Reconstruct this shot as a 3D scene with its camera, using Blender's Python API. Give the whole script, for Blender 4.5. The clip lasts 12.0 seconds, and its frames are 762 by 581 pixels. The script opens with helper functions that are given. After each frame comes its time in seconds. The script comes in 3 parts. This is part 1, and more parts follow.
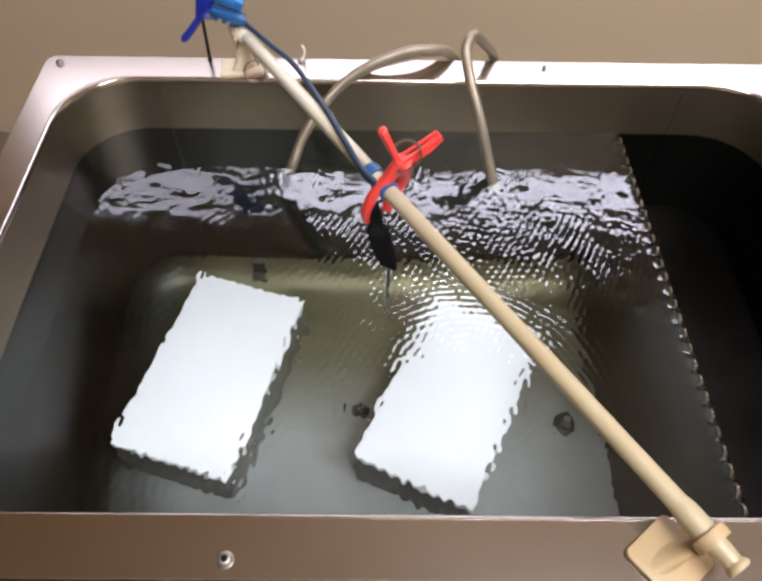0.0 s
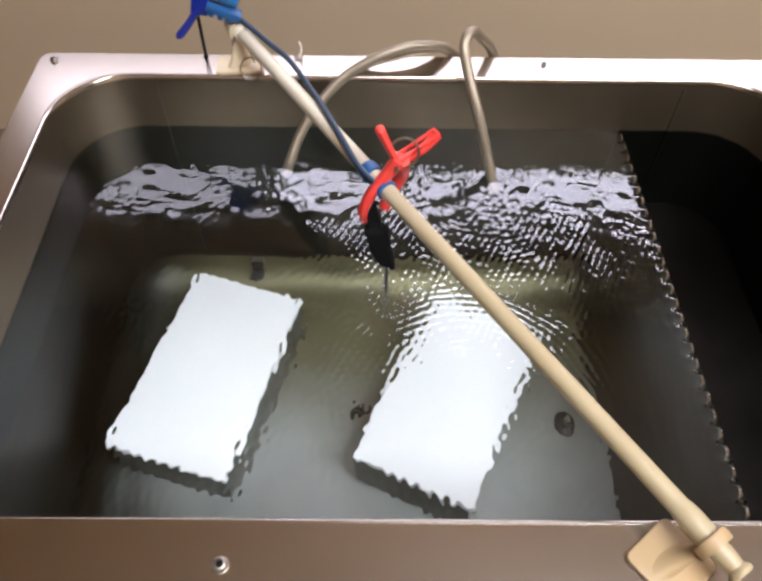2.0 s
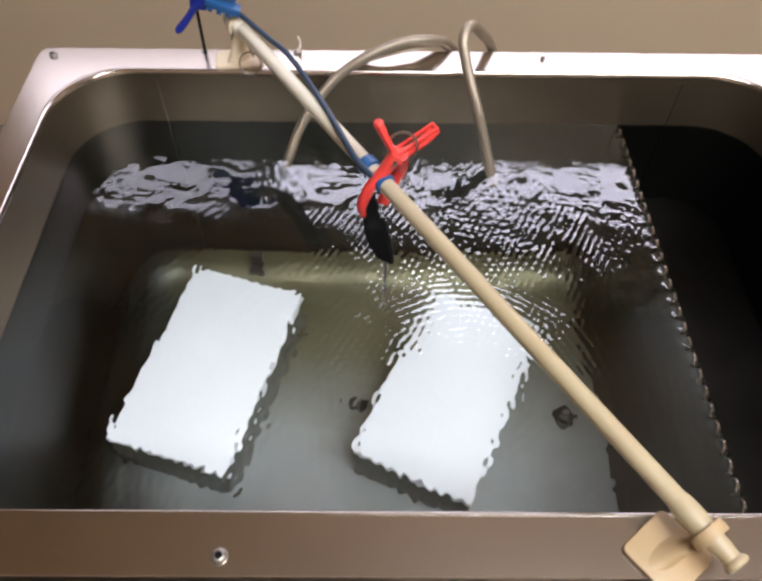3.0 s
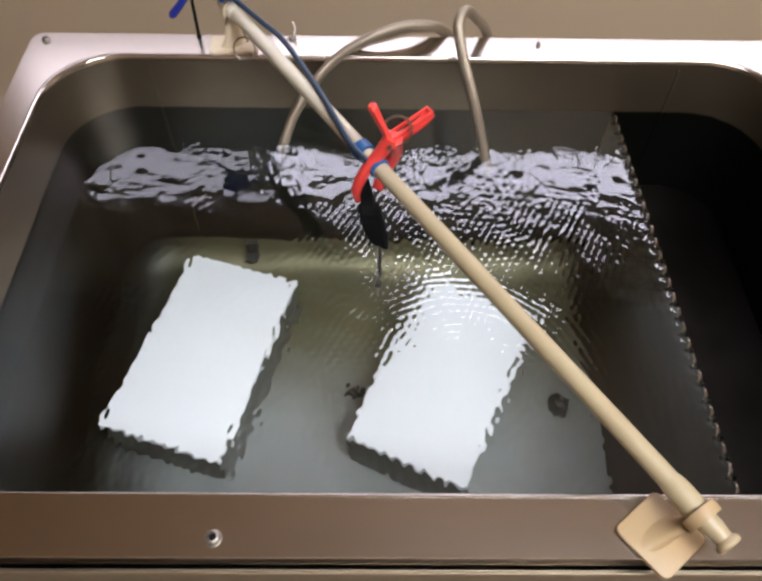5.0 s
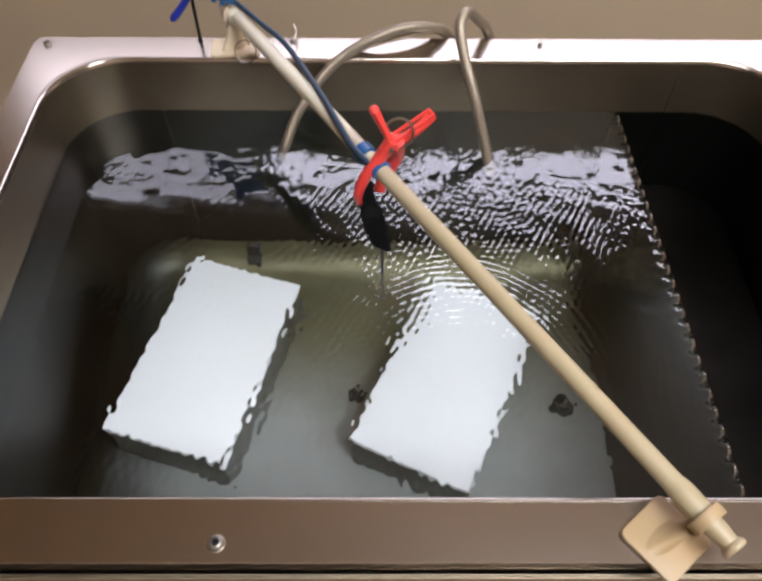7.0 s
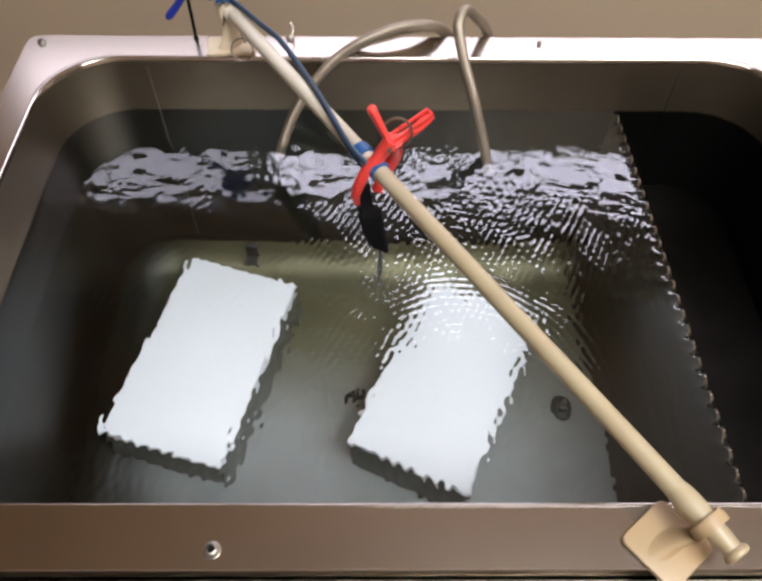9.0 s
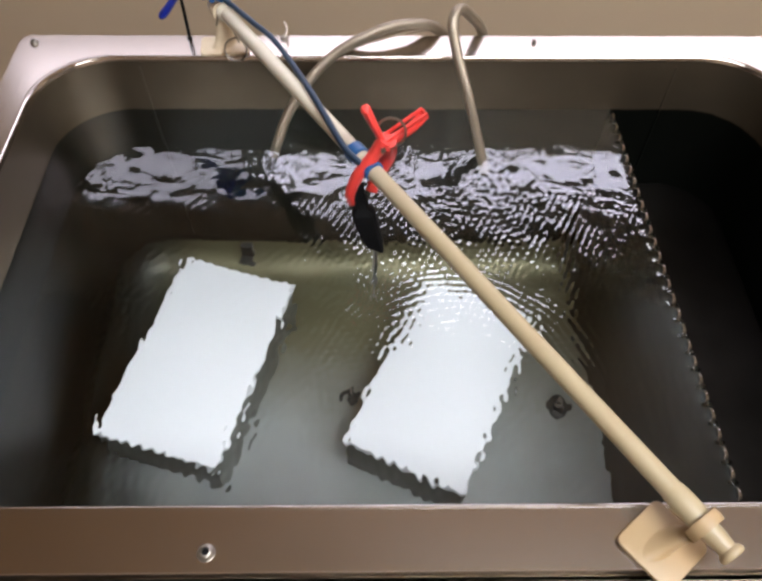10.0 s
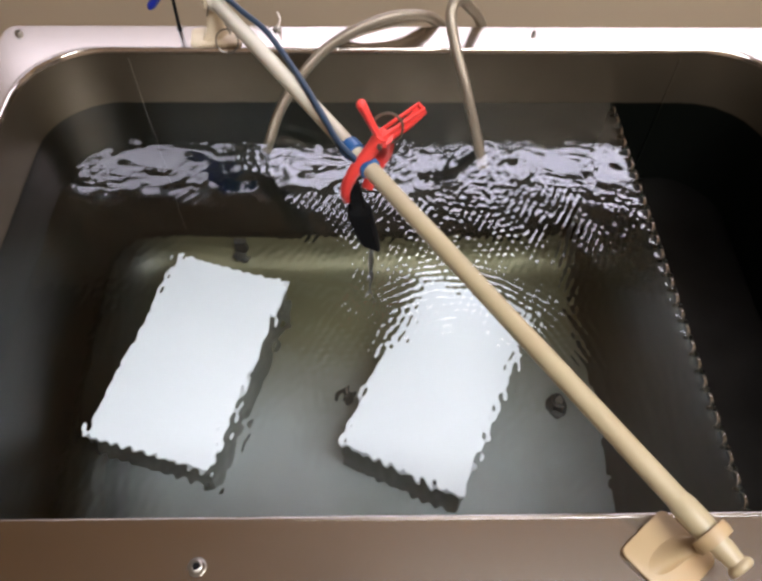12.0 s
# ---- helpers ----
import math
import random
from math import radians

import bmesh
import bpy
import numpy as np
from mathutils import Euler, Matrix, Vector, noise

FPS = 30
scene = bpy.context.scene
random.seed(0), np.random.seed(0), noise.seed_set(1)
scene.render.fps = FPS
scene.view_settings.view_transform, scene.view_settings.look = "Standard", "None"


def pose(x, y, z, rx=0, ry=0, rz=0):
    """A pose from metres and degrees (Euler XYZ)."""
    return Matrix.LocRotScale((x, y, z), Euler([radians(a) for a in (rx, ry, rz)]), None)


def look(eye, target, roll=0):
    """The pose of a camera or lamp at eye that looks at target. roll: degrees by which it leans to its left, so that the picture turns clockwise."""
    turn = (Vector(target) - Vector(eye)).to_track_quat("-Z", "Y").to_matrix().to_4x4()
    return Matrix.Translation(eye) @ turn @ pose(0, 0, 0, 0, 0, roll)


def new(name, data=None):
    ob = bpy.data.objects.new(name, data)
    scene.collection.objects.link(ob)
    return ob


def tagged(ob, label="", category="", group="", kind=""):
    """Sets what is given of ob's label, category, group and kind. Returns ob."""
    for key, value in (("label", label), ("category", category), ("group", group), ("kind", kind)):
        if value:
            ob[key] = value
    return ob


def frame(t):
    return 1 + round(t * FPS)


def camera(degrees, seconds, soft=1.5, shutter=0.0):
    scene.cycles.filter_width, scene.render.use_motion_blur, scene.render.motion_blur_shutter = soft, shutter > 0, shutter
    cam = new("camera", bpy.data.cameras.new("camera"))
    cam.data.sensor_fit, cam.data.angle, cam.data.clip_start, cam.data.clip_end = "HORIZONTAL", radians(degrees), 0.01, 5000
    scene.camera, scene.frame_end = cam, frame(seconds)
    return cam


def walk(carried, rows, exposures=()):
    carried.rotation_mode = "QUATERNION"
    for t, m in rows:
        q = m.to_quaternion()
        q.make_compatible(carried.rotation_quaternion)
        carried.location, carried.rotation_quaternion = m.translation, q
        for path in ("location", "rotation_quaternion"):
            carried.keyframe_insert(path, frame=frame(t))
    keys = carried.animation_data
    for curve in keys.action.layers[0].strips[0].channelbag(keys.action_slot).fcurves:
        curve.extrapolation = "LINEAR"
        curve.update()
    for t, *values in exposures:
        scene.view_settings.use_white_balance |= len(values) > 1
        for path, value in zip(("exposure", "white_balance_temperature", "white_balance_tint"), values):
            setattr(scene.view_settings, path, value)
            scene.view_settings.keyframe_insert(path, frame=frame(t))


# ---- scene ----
cam = camera(57.0, 12.0, soft=2.9)
PATH = [
    (0, (-0.024, -0.185, 0.52), (-0.008, 1.027, -1.07), 1.2),
    (0.5, (-0.025, -0.181, 0.518), (-0.009, 1.034, -1.07), 1.0),
    (1, (-0.022, -0.176, 0.517), (-0.012, 1.036, -1.074), 0.7),
    (1.5, (-0.022, -0.175, 0.515), (-0.008, 1.034, -1.078), 1.0),
    (2, (-0.021, -0.177, 0.516), (-0.007, 1.026, -1.082), 1.0),
    (2.5, (-0.019, -0.178, 0.516), (-0.008, 1.019, -1.086), 1.0),
    (3, (-0.019, -0.18, 0.516), (-0.007, 1.015, -1.088), 0.9),
    (5, (-0.017, -0.186, 0.511), (0.005, 0.993, -1.105), 1.3),
    (5.5, (-0.016, -0.188, 0.511), (0.006, 0.991, -1.104), 1.3),
    (6, (-0.018, -0.188, 0.512), (0.002, 0.992, -1.103), 1.2),
    (6.5, (-0.016, -0.186, 0.511), (-0.002, 0.995, -1.103), 0.7),
    (7, (-0.016, -0.183, 0.511), (-0.004, 0.997, -1.105), 0.6),
    (9, (-0.016, -0.176, 0.507), (0.002, 0.999, -1.111), 0.8),
    (9.5, (-0.015, -0.176, 0.508), (0.006, 0.996, -1.113), 0.7),
    (10, (-0.013, -0.173, 0.507), (0.011, 0.997, -1.115), 0.8),
    (10.5, (-0.014, -0.168, 0.505), (0.014, 0.999, -1.119), 0.8),
    (11, (-0.014, -0.162, 0.503), (0.021, 1.001, -1.124), 1.0),
    (11.5, (-0.013, -0.157, 0.5), (0.022, 1.0, -1.132), 1.0),
    (12, (-0.014, -0.154, 0.497), (0.024, 0.993, -1.141), 1.3),
]
EXPOSURES = [(0, -0.16), (1.5, -0.14), (3, -0.28), (5, -0.40), (7, -0.44), (9, -0.38), (12, -0.36)]
walk(cam, [(t, look(eye, target, roll)) for t, eye, target, roll in PATH], EXPOSURES)

# ---- light ----
world = bpy.data.worlds.new("world")
scene.world = world
world.use_nodes = True
world.node_tree.nodes["Background"].inputs[0].default_value = (0.9, 0.85, 0.8, 1)
world.node_tree.nodes["Background"].inputs[1].default_value = 0.05
WINDOW_GLOW = 11.0
CEILING_GLOW = 39.0


# ---- materials ----
def material(name, color, rough=0.5, metal=0.0, vary=0.12, scale=30.0, bump=0.0, bump_scale=200.0,
             stretch=(1, 1, 1), coat=0.0, stain=None, stain_scale=6.0, rough_vary=0.1):
    m = bpy.data.materials.new(name)
    m.use_nodes = True
    t = m.node_tree
    b = t.nodes["Principled BSDF"]
    b.inputs["Metallic"].default_value = metal
    b.inputs["Coat Weight"].default_value = coat
    co = t.nodes.new("ShaderNodeTexCoord")
    mp = t.nodes.new("ShaderNodeMapping")
    mp.inputs["Scale"].default_value = stretch
    t.links.new(co.outputs["Object"], mp.inputs[0])
    n = t.nodes.new("ShaderNodeTexNoise")
    n.inputs["Scale"].default_value = scale
    n.inputs["Detail"].default_value = 6
    t.links.new(mp.outputs[0], n.inputs["Vector"])
    mix = t.nodes.new("ShaderNodeMix")
    mix.data_type = "RGBA"
    t.links.new(n.outputs["Fac"], mix.inputs["Factor"])
    mix.inputs["A"].default_value = (*[c * (1 - vary) for c in color], 1)
    mix.inputs["B"].default_value = (*[min(1, c * (1 + vary)) for c in color], 1)
    last = mix.outputs["Result"]
    if stain:
        n2 = t.nodes.new("ShaderNodeTexNoise")
        n2.inputs["Scale"].default_value = stain_scale
        n2.inputs["Detail"].default_value = 4
        t.links.new(co.outputs["Object"], n2.inputs["Vector"])
        r2 = t.nodes.new("ShaderNodeMapRange")
        r2.inputs["From Min"].default_value, r2.inputs["From Max"].default_value = 0.48, 0.72
        t.links.new(n2.outputs["Fac"], r2.inputs[0])
        mix2 = t.nodes.new("ShaderNodeMix")
        mix2.data_type = "RGBA"
        t.links.new(r2.outputs[0], mix2.inputs["Factor"])
        t.links.new(last, mix2.inputs["A"])
        mix2.inputs["B"].default_value = (*stain, 1)
        last = mix2.outputs["Result"]
    t.links.new(last, b.inputs["Base Color"])
    rr = t.nodes.new("ShaderNodeMapRange")
    rr.inputs["To Min"].default_value = max(0, rough - rough_vary)
    rr.inputs["To Max"].default_value = min(1, rough + rough_vary)
    t.links.new(n.outputs["Fac"], rr.inputs[0])
    t.links.new(rr.outputs[0], b.inputs["Roughness"])
    if bump:
        n3 = t.nodes.new("ShaderNodeTexNoise")
        n3.inputs["Scale"].default_value = bump_scale
        n3.inputs["Detail"].default_value = 3
        t.links.new(mp.outputs[0], n3.inputs["Vector"])
        bp = t.nodes.new("ShaderNodeBump")
        bp.inputs["Strength"].default_value = bump
        bp.inputs["Distance"].default_value = 0.001
        t.links.new(n3.outputs["Fac"], bp.inputs["Height"])
        t.links.new(bp.outputs[0], b.inputs["Normal"])
    return m


def glowing(name, color, strength):
    m = bpy.data.materials.new(name)
    m.use_nodes = True
    b = m.node_tree.nodes["Principled BSDF"]
    b.inputs["Base Color"].default_value = (0.9, 0.9, 0.9, 1)
    b.inputs["Emission Color"].default_value = (*color, 1)
    b.inputs["Emission Strength"].default_value = strength
    return m


def water_material(name, tint, rough=0.0, ior=1.33):
    m = bpy.data.materials.new(name)
    m.use_nodes = True
    b = m.node_tree.nodes["Principled BSDF"]
    b.inputs["Base Color"].default_value = (*tint, 1)
    b.inputs["Transmission Weight"].default_value = 1.0
    b.inputs["Roughness"].default_value = rough
    b.inputs["IOR"].default_value = ior
    b.inputs["Specular IOR Level"].default_value = 1.0
    b.inputs["Coat Weight"].default_value = 1.0
    b.inputs["Coat Roughness"].default_value = 0.0
    b.inputs["Coat IOR"].default_value = 1.40
    return m


def matt_black(*args):
    m = material(*args)
    m.node_tree.nodes["Principled BSDF"].inputs["Specular IOR Level"].default_value = 0.15
    return m


def braid_material():
    m = material("braided_steel", (0.36, 0.305, 0.235), 0.46, 0.8, 0.2, 400.0)
    t = m.node_tree
    co = t.nodes.new("ShaderNodeTexCoord")
    w = t.nodes.new("ShaderNodeTexWave")
    w.inputs["Scale"].default_value = 130.0
    w.inputs["Distortion"].default_value = 1.0
    t.links.new(co.outputs["Object"], w.inputs["Vector"])
    bp = t.nodes.new("ShaderNodeBump")
    bp.inputs["Strength"].default_value = 0.35
    bp.inputs["Distance"].default_value = 0.001
    t.links.new(w.outputs["Fac"], bp.inputs["Height"])
    t.links.new(bp.outputs[0], t.nodes["Principled BSDF"].inputs["Normal"])
    return m


def set_mix(t, factor, a, b):
    """A colour mix of two sockets or colours."""
    mix = t.nodes.new("ShaderNodeMix")
    mix.data_type = "RGBA"
    t.links.new(factor, mix.inputs["Factor"])
    for key, v in (("A", a), ("B", b)):
        if isinstance(v, tuple):
            mix.inputs[key].default_value = (*v, 1)
        else:
            t.links.new(v, mix.inputs[key])
    return mix.outputs["Result"]


def noise_line(t, axis, start, end, scale, rough):
    """0 to 1 along an axis of the object, with an uneven border."""
    co = t.nodes.new("ShaderNodeTexCoord")
    n = t.nodes.new("ShaderNodeTexNoise")
    n.inputs["Scale"].default_value, n.inputs["Detail"].default_value = scale, 5
    t.links.new(co.outputs["Object"], n.inputs["Vector"])
    xyz = t.nodes.new("ShaderNodeSeparateXYZ")
    t.links.new(co.outputs["Object"], xyz.inputs[0])
    mul = t.nodes.new("ShaderNodeMath")
    mul.operation = "MULTIPLY_ADD"
    t.links.new(n.outputs["Fac"], mul.inputs[0])
    mul.inputs[1].default_value = rough
    t.links.new(xyz.outputs[axis], mul.inputs[2])
    r = t.nodes.new("ShaderNodeMapRange")
    r.interpolation_type = "SMOOTHSTEP"
    r.inputs["From Min"].default_value, r.inputs["From Max"].default_value = start + rough / 2, end + rough / 2
    t.links.new(mul.outputs[0], r.inputs[0])
    return r.outputs[0]


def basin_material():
    """Dull stained steel, coloured near black below the water line for its dimness."""
    m = material("stained_shaded_basin_steel", (0.165, 0.129, 0.088), 0.42, 0.85, 0.12, 9.0, 0.06, 60.0, (1, 1, 3), stain=(0.14, 0.109, 0.073), stain_scale=5.0, rough_vary=0.05)
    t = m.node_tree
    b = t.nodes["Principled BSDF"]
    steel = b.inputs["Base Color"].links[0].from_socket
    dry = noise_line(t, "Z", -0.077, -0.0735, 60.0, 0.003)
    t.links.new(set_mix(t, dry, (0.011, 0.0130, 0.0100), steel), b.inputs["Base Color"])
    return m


def rod_material():
    """Stained ivory plastic, coloured paler beyond mid-length for the window light falling there."""
    m = material("ivory_rod", (0.355, 0.285, 0.170), 0.42, 0.0, 0.06, 20.0, 0.08, 160.0, stain=(0.34, 0.255, 0.15), stain_scale=14.0)
    t = m.node_tree
    b = t.nodes["Principled BSDF"]
    near_tone = b.inputs["Base Color"].links[0].from_socket
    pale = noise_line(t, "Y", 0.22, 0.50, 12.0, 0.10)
    t.links.new(set_mix(t, pale, near_tone, (0.66, 0.60, 0.49)), b.inputs["Base Color"])
    return m


def bottom_material():
    """Grey steel with the back's olive dimness and the side wall's shade painted in."""
    m = material("bottom_steel", (0.36, 0.385, 0.385), 0.38, 0.6, 0.10, 7.0, 0.06, 40.0, stain=(0.28, 0.30, 0.29), stain_scale=5.0, rough_vary=0.05)
    t = m.node_tree
    b = t.nodes["Principled BSDF"]
    steel = b.inputs["Base Color"].links[0].from_socket
    # colour carries the change from grey reflections in front to olive behind
    olive_back = noise_line(t, "Y", 0.19, 0.40, 9.0, 0.12)
    t.links.new(set_mix(t, olive_back, steel, (0.125, 0.118, 0.066)), b.inputs["Base Color"])
    olive_steel = b.inputs["Base Color"].links[0].from_socket
    # fade into the dark beside the left wall, put into the colour
    off_wall = noise_line(t, "X", -0.37, -0.25, 7.0, 0.07)
    t.links.new(set_mix(t, off_wall, (0.011, 0.0130, 0.0100), olive_steel), b.inputs["Base Color"])
    return m


STEEL = material("brushed_steel", (0.56, 0.505, 0.455), 0.215, 1.0, 0.055, 5.0, 0.0, 90.0, (1, 6, 6), rough_vary=0.02)
STEEL_SKIRT = material("dull_steel", (0.38, 0.31, 0.225), 0.45, 1.0, 0.12, 10.0, 0.1, 90.0, (1, 1, 12))
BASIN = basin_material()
BOTTOM = bottom_material()
SCREW = material("screw_steel", (0.33, 0.30, 0.26), 0.46, 1.0, 0.1, 300.0)
WALL = material("tan_wall_paint", (0.56, 0.445, 0.32), 0.75, 0.0, 0.05, 3.0, 0.2, 120.0)
CEILING = material("ceiling_paint", (0.30, 0.195, 0.085), 0.85, 0.0, 0.05, 4.0, 0.2, 80.0)
FLOOR = material("floor_tile", (0.22, 0.19, 0.15), 0.6, 0.0, 0.2, 6.0, 0.1, 50.0)
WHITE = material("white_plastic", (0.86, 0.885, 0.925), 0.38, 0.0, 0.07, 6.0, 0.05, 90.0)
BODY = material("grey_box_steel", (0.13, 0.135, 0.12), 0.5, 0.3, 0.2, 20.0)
IVORY = material("ivory_plastic", (0.35, 0.243, 0.127), 0.48, 0.0, 0.06, 25.0, 0.08, 160.0, stain=(0.37, 0.24, 0.12), stain_scale=22.0)
ROD = rod_material()
# brighter copy of the ivory, for the window light on the far holder
LIT_IVORY = material("lit_ivory_plastic", (0.62, 0.51, 0.36), 0.48, 0.0, 0.06, 25.0, 0.08, 160.0, stain=(0.50, 0.37, 0.22), stain_scale=22.0)
RED = material("red_plastic", (0.74, 0.055, 0.045), 0.34, 0.0, 0.1, 40.0, 0.05, 200.0)
BLUE = material("blue_plastic", (0.008, 0.022, 0.26), 0.32, 0.0, 0.12, 40.0)
SKY_BLUE = material("light_blue_plastic", (0.02, 0.13, 0.36), 0.38, 0.0, 0.15, 40.0)
CABLE = material("blue_cable", (0.016, 0.034, 0.065), 0.4, 0.0, 0.15, 60.0)
TAPE = material("blue_tape", (0.018, 0.085, 0.24), 0.35, 0.0, 0.15, 80.0, 0.2, 150.0)
BLACK = matt_black("black_rubber", (0.004, 0.004, 0.0045), 0.75, 0.0, 0.2, 60.0)
DARK = material("dark_fitting", (0.02, 0.022, 0.02), 0.5, 0.2, 0.2, 60.0)
WIRE = material("wire_steel", (0.25, 0.23, 0.20), 0.35, 1.0, 0.1, 100.0)
PINK = material("pale_plastic_clip", (0.75, 0.66, 0.60), 0.5, 0.0, 0.05, 60.0)
BRAID = braid_material()
WATER = water_material("water", (0.82, 0.845, 0.82))
CHANNEL_DARK = material("black_channel_sheet", (0.02, 0.018, 0.016), 0.45, 1.0, 0.3, 20.0)
LIGHT = glowing("daylit_pane", (0.83, 0.81, 1.0), WINDOW_GLOW)
# left pane, set to glow weaker than the right one
LIGHT_SIDE = glowing("dimmer_pane", (0.85, 0.82, 1.0), WINDOW_GLOW * 0.40)
LIGHT2 = glowing("ceiling_diffuser", (0.93, 0.95, 1.0), CEILING_GLOW)
LAMP_BODY = material("lamp_enamel", (0.7, 0.7, 0.68), 0.4, 0.0, 0.05, 20.0)


# ---- builders ----
def mesh_of(name, bm, mat, smooth=True):
    bmesh.ops.recalc_face_normals(bm, faces=bm.faces[:])
    me = bpy.data.meshes.new(name)
    for f in bm.faces:
        f.smooth = smooth
    bm.to_mesh(me)
    bm.free()
    me.materials.append(mat)
    if smooth:
        me.set_sharp_from_angle(angle=radians(38))
    return me


def part(name, bm, mat, parent=None, label="", smooth=True):
    ob = new(name, mesh_of(name, bm, mat, smooth))
    if parent:
        ob.parent = parent
    return tagged(ob, label)


def thing(name, label, category, at=(0, 0, 0), group="", kind=""):
    ob = new(name)
    ob.location = at
    return tagged(ob, label, category, group, kind)


def box(x0, x1, y0, y1, z0, z1, bevel=0.0, m=None, segments=2):
    bm = bmesh.new()
    bmesh.ops.create_cube(bm, size=1)
    for v in bm.verts:
        v.co = Vector(((x0 + x1) / 2 + v.co.x * (x1 - x0), (y0 + y1) / 2 + v.co.y * (y1 - y0), (z0 + z1) / 2 + v.co.z * (z1 - z0)))
    if bevel:
        bmesh.ops.bevel(bm, geom=bm.edges[:], offset=bevel, segments=segments, profile=0.5, affect="EDGES")
    if m:
        bm.transform(m)
    return bm


def join(*parts):
    bm = bmesh.new()
    for p in parts:
        me = bpy.data.meshes.new("tmp")
        p.to_mesh(me)
        p.free()
        bm.from_mesh(me)
        bpy.data.meshes.remove(me)
    return bm


def lathe(profile, sides=28, m=None):
    """Turned shape round z from (radius, height) pairs."""
    bm = bmesh.new()
    rings = []
    for r, z in profile:
        rings.append([bm.verts.new((r * math.cos(2 * math.pi * i / sides), r * math.sin(2 * math.pi * i / sides), z)) for i in range(sides)])
    for a, b in zip(rings, rings[1:]):
        for i in range(sides):
            bm.faces.new((a[i], a[(i + 1) % sides], b[(i + 1) % sides], b[i]))
    bm.faces.new(rings[0])
    bm.faces.new(rings[-1])
    if m:
        bm.transform(m)
    return bm


def spline(points, steps=8):
    """Catmull-Rom through the points."""
    p = [Vector(q) for q in points]
    p = [2 * p[0] - p[1]] + p + [2 * p[-1] - p[-2]]
    out = []
    for i in range(1, len(p) - 2):
        for k in range(steps):
            t = k / steps
            out.append(0.5 * ((2 * p[i]) + (p[i + 1] - p[i - 1]) * t + (2 * p[i - 1] - 5 * p[i] + 4 * p[i + 1] - p[i + 2]) * t * t
                              + (3 * p[i] - p[i - 1] - 3 * p[i + 1] + p[i + 2]) * t ** 3))
    out.append(p[-2])
    return out


def tube(points, radius, sides=14, steps=8, closed=False, flat=1.0):
    pts = spline(points, steps) if steps > 1 else [Vector(q) for q in points]
    bm = bmesh.new()
    rings = []
    up = Vector((0.13, 0.21, 0.97)).normalized()
    n = len(pts)
    for i, p in enumerate(pts):
        d = (pts[min(i + 1, n - 1)] - pts[max(i - 1, 0)]).normalized()
        if i == 0:
            u = d.cross(up).normalized()
        else:
            u = (u - d * u.dot(d)).normalized()
        v = d.cross(u)
        r = radius(i / (n - 1)) if callable(radius) else radius
        rings.append([bm.verts.new(p + r * (u * math.cos(2 * math.pi * k / sides) + flat * v * math.sin(2 * math.pi * k / sides))) for k in range(sides)])
    for a, b in zip(rings, rings[1:]):
        for k in range(sides):
            bm.faces.new((a[k], a[(k + 1) % sides], b[(k + 1) % sides], b[k]))
    bm.faces.new(rings[0])
    bm.faces.new(rings[-1])
    return bm


def rounded(x0, x1, y0, y1, r, n=10):
    out = []
    for cx, cy, a0 in ((x1 - r, y1 - r, 0), (x0 + r, y1 - r, 90), (x0 + r, y0 + r, 180), (x1 - r, y0 + r, 270)):
        for i in range(n + 1):
            a = radians(a0 + 90 * i / n)
            out.append((cx + r * math.cos(a), cy + r * math.sin(a)))
    return out


def loft(rings, cap_last=False, cap_first=False):
    """Skin through rings of equal point count."""
    bm = bmesh.new()
    rows = [[bm.verts.new(p) for p in ring] for ring in rings]
    for a, b in zip(rows, rows[1:]):
        for i in range(len(a)):
            bm.faces.new((a[i], a[(i + 1) % len(a)], b[(i + 1) % len(a)], b[i]))
    if cap_last:
        bm.faces.new(rows[-1])
    if cap_first:
        bm.faces.new(rows[0])
    return bm


def slab(outline, z0, z1, bevel=0.0, m=None):
    bm = bmesh.new()
    low = [bm.verts.new((x, y, z0)) for x, y in outline]
    f = bm.faces.new(low)
    ext = bmesh.ops.extrude_face_region(bm, geom=[f])
    for v in [g for g in ext["geom"] if isinstance(g, bmesh.types.BMVert)]:
        v.co.z = z1
    if bevel:
        edges = [e for e in bm.edges if abs(e.verts[0].co.z - e.verts[1].co.z) < 1e-6]
        bmesh.ops.bevel(bm, geom=edges, offset=bevel, segments=2, profile=0.5, affect="EDGES")
    if m:
        bm.transform(m)
    return bm


def between(a, b):
    """Pose with z from a towards b."""
    a, b = Vector(a), Vector(b)
    return Matrix.Translation(a) @ (b - a).to_track_quat("Z", "Y").to_matrix().to_4x4()


# ---- room ----
GROUND = -0.95
TOP = 1.75
X0, X1, Y0, Y1 = -2.3, 2.3, -2.4, 1.55
WINDOW = (-1.08, 1.40, 0.74, 1.22)
GAP_BAR_X = -0.365


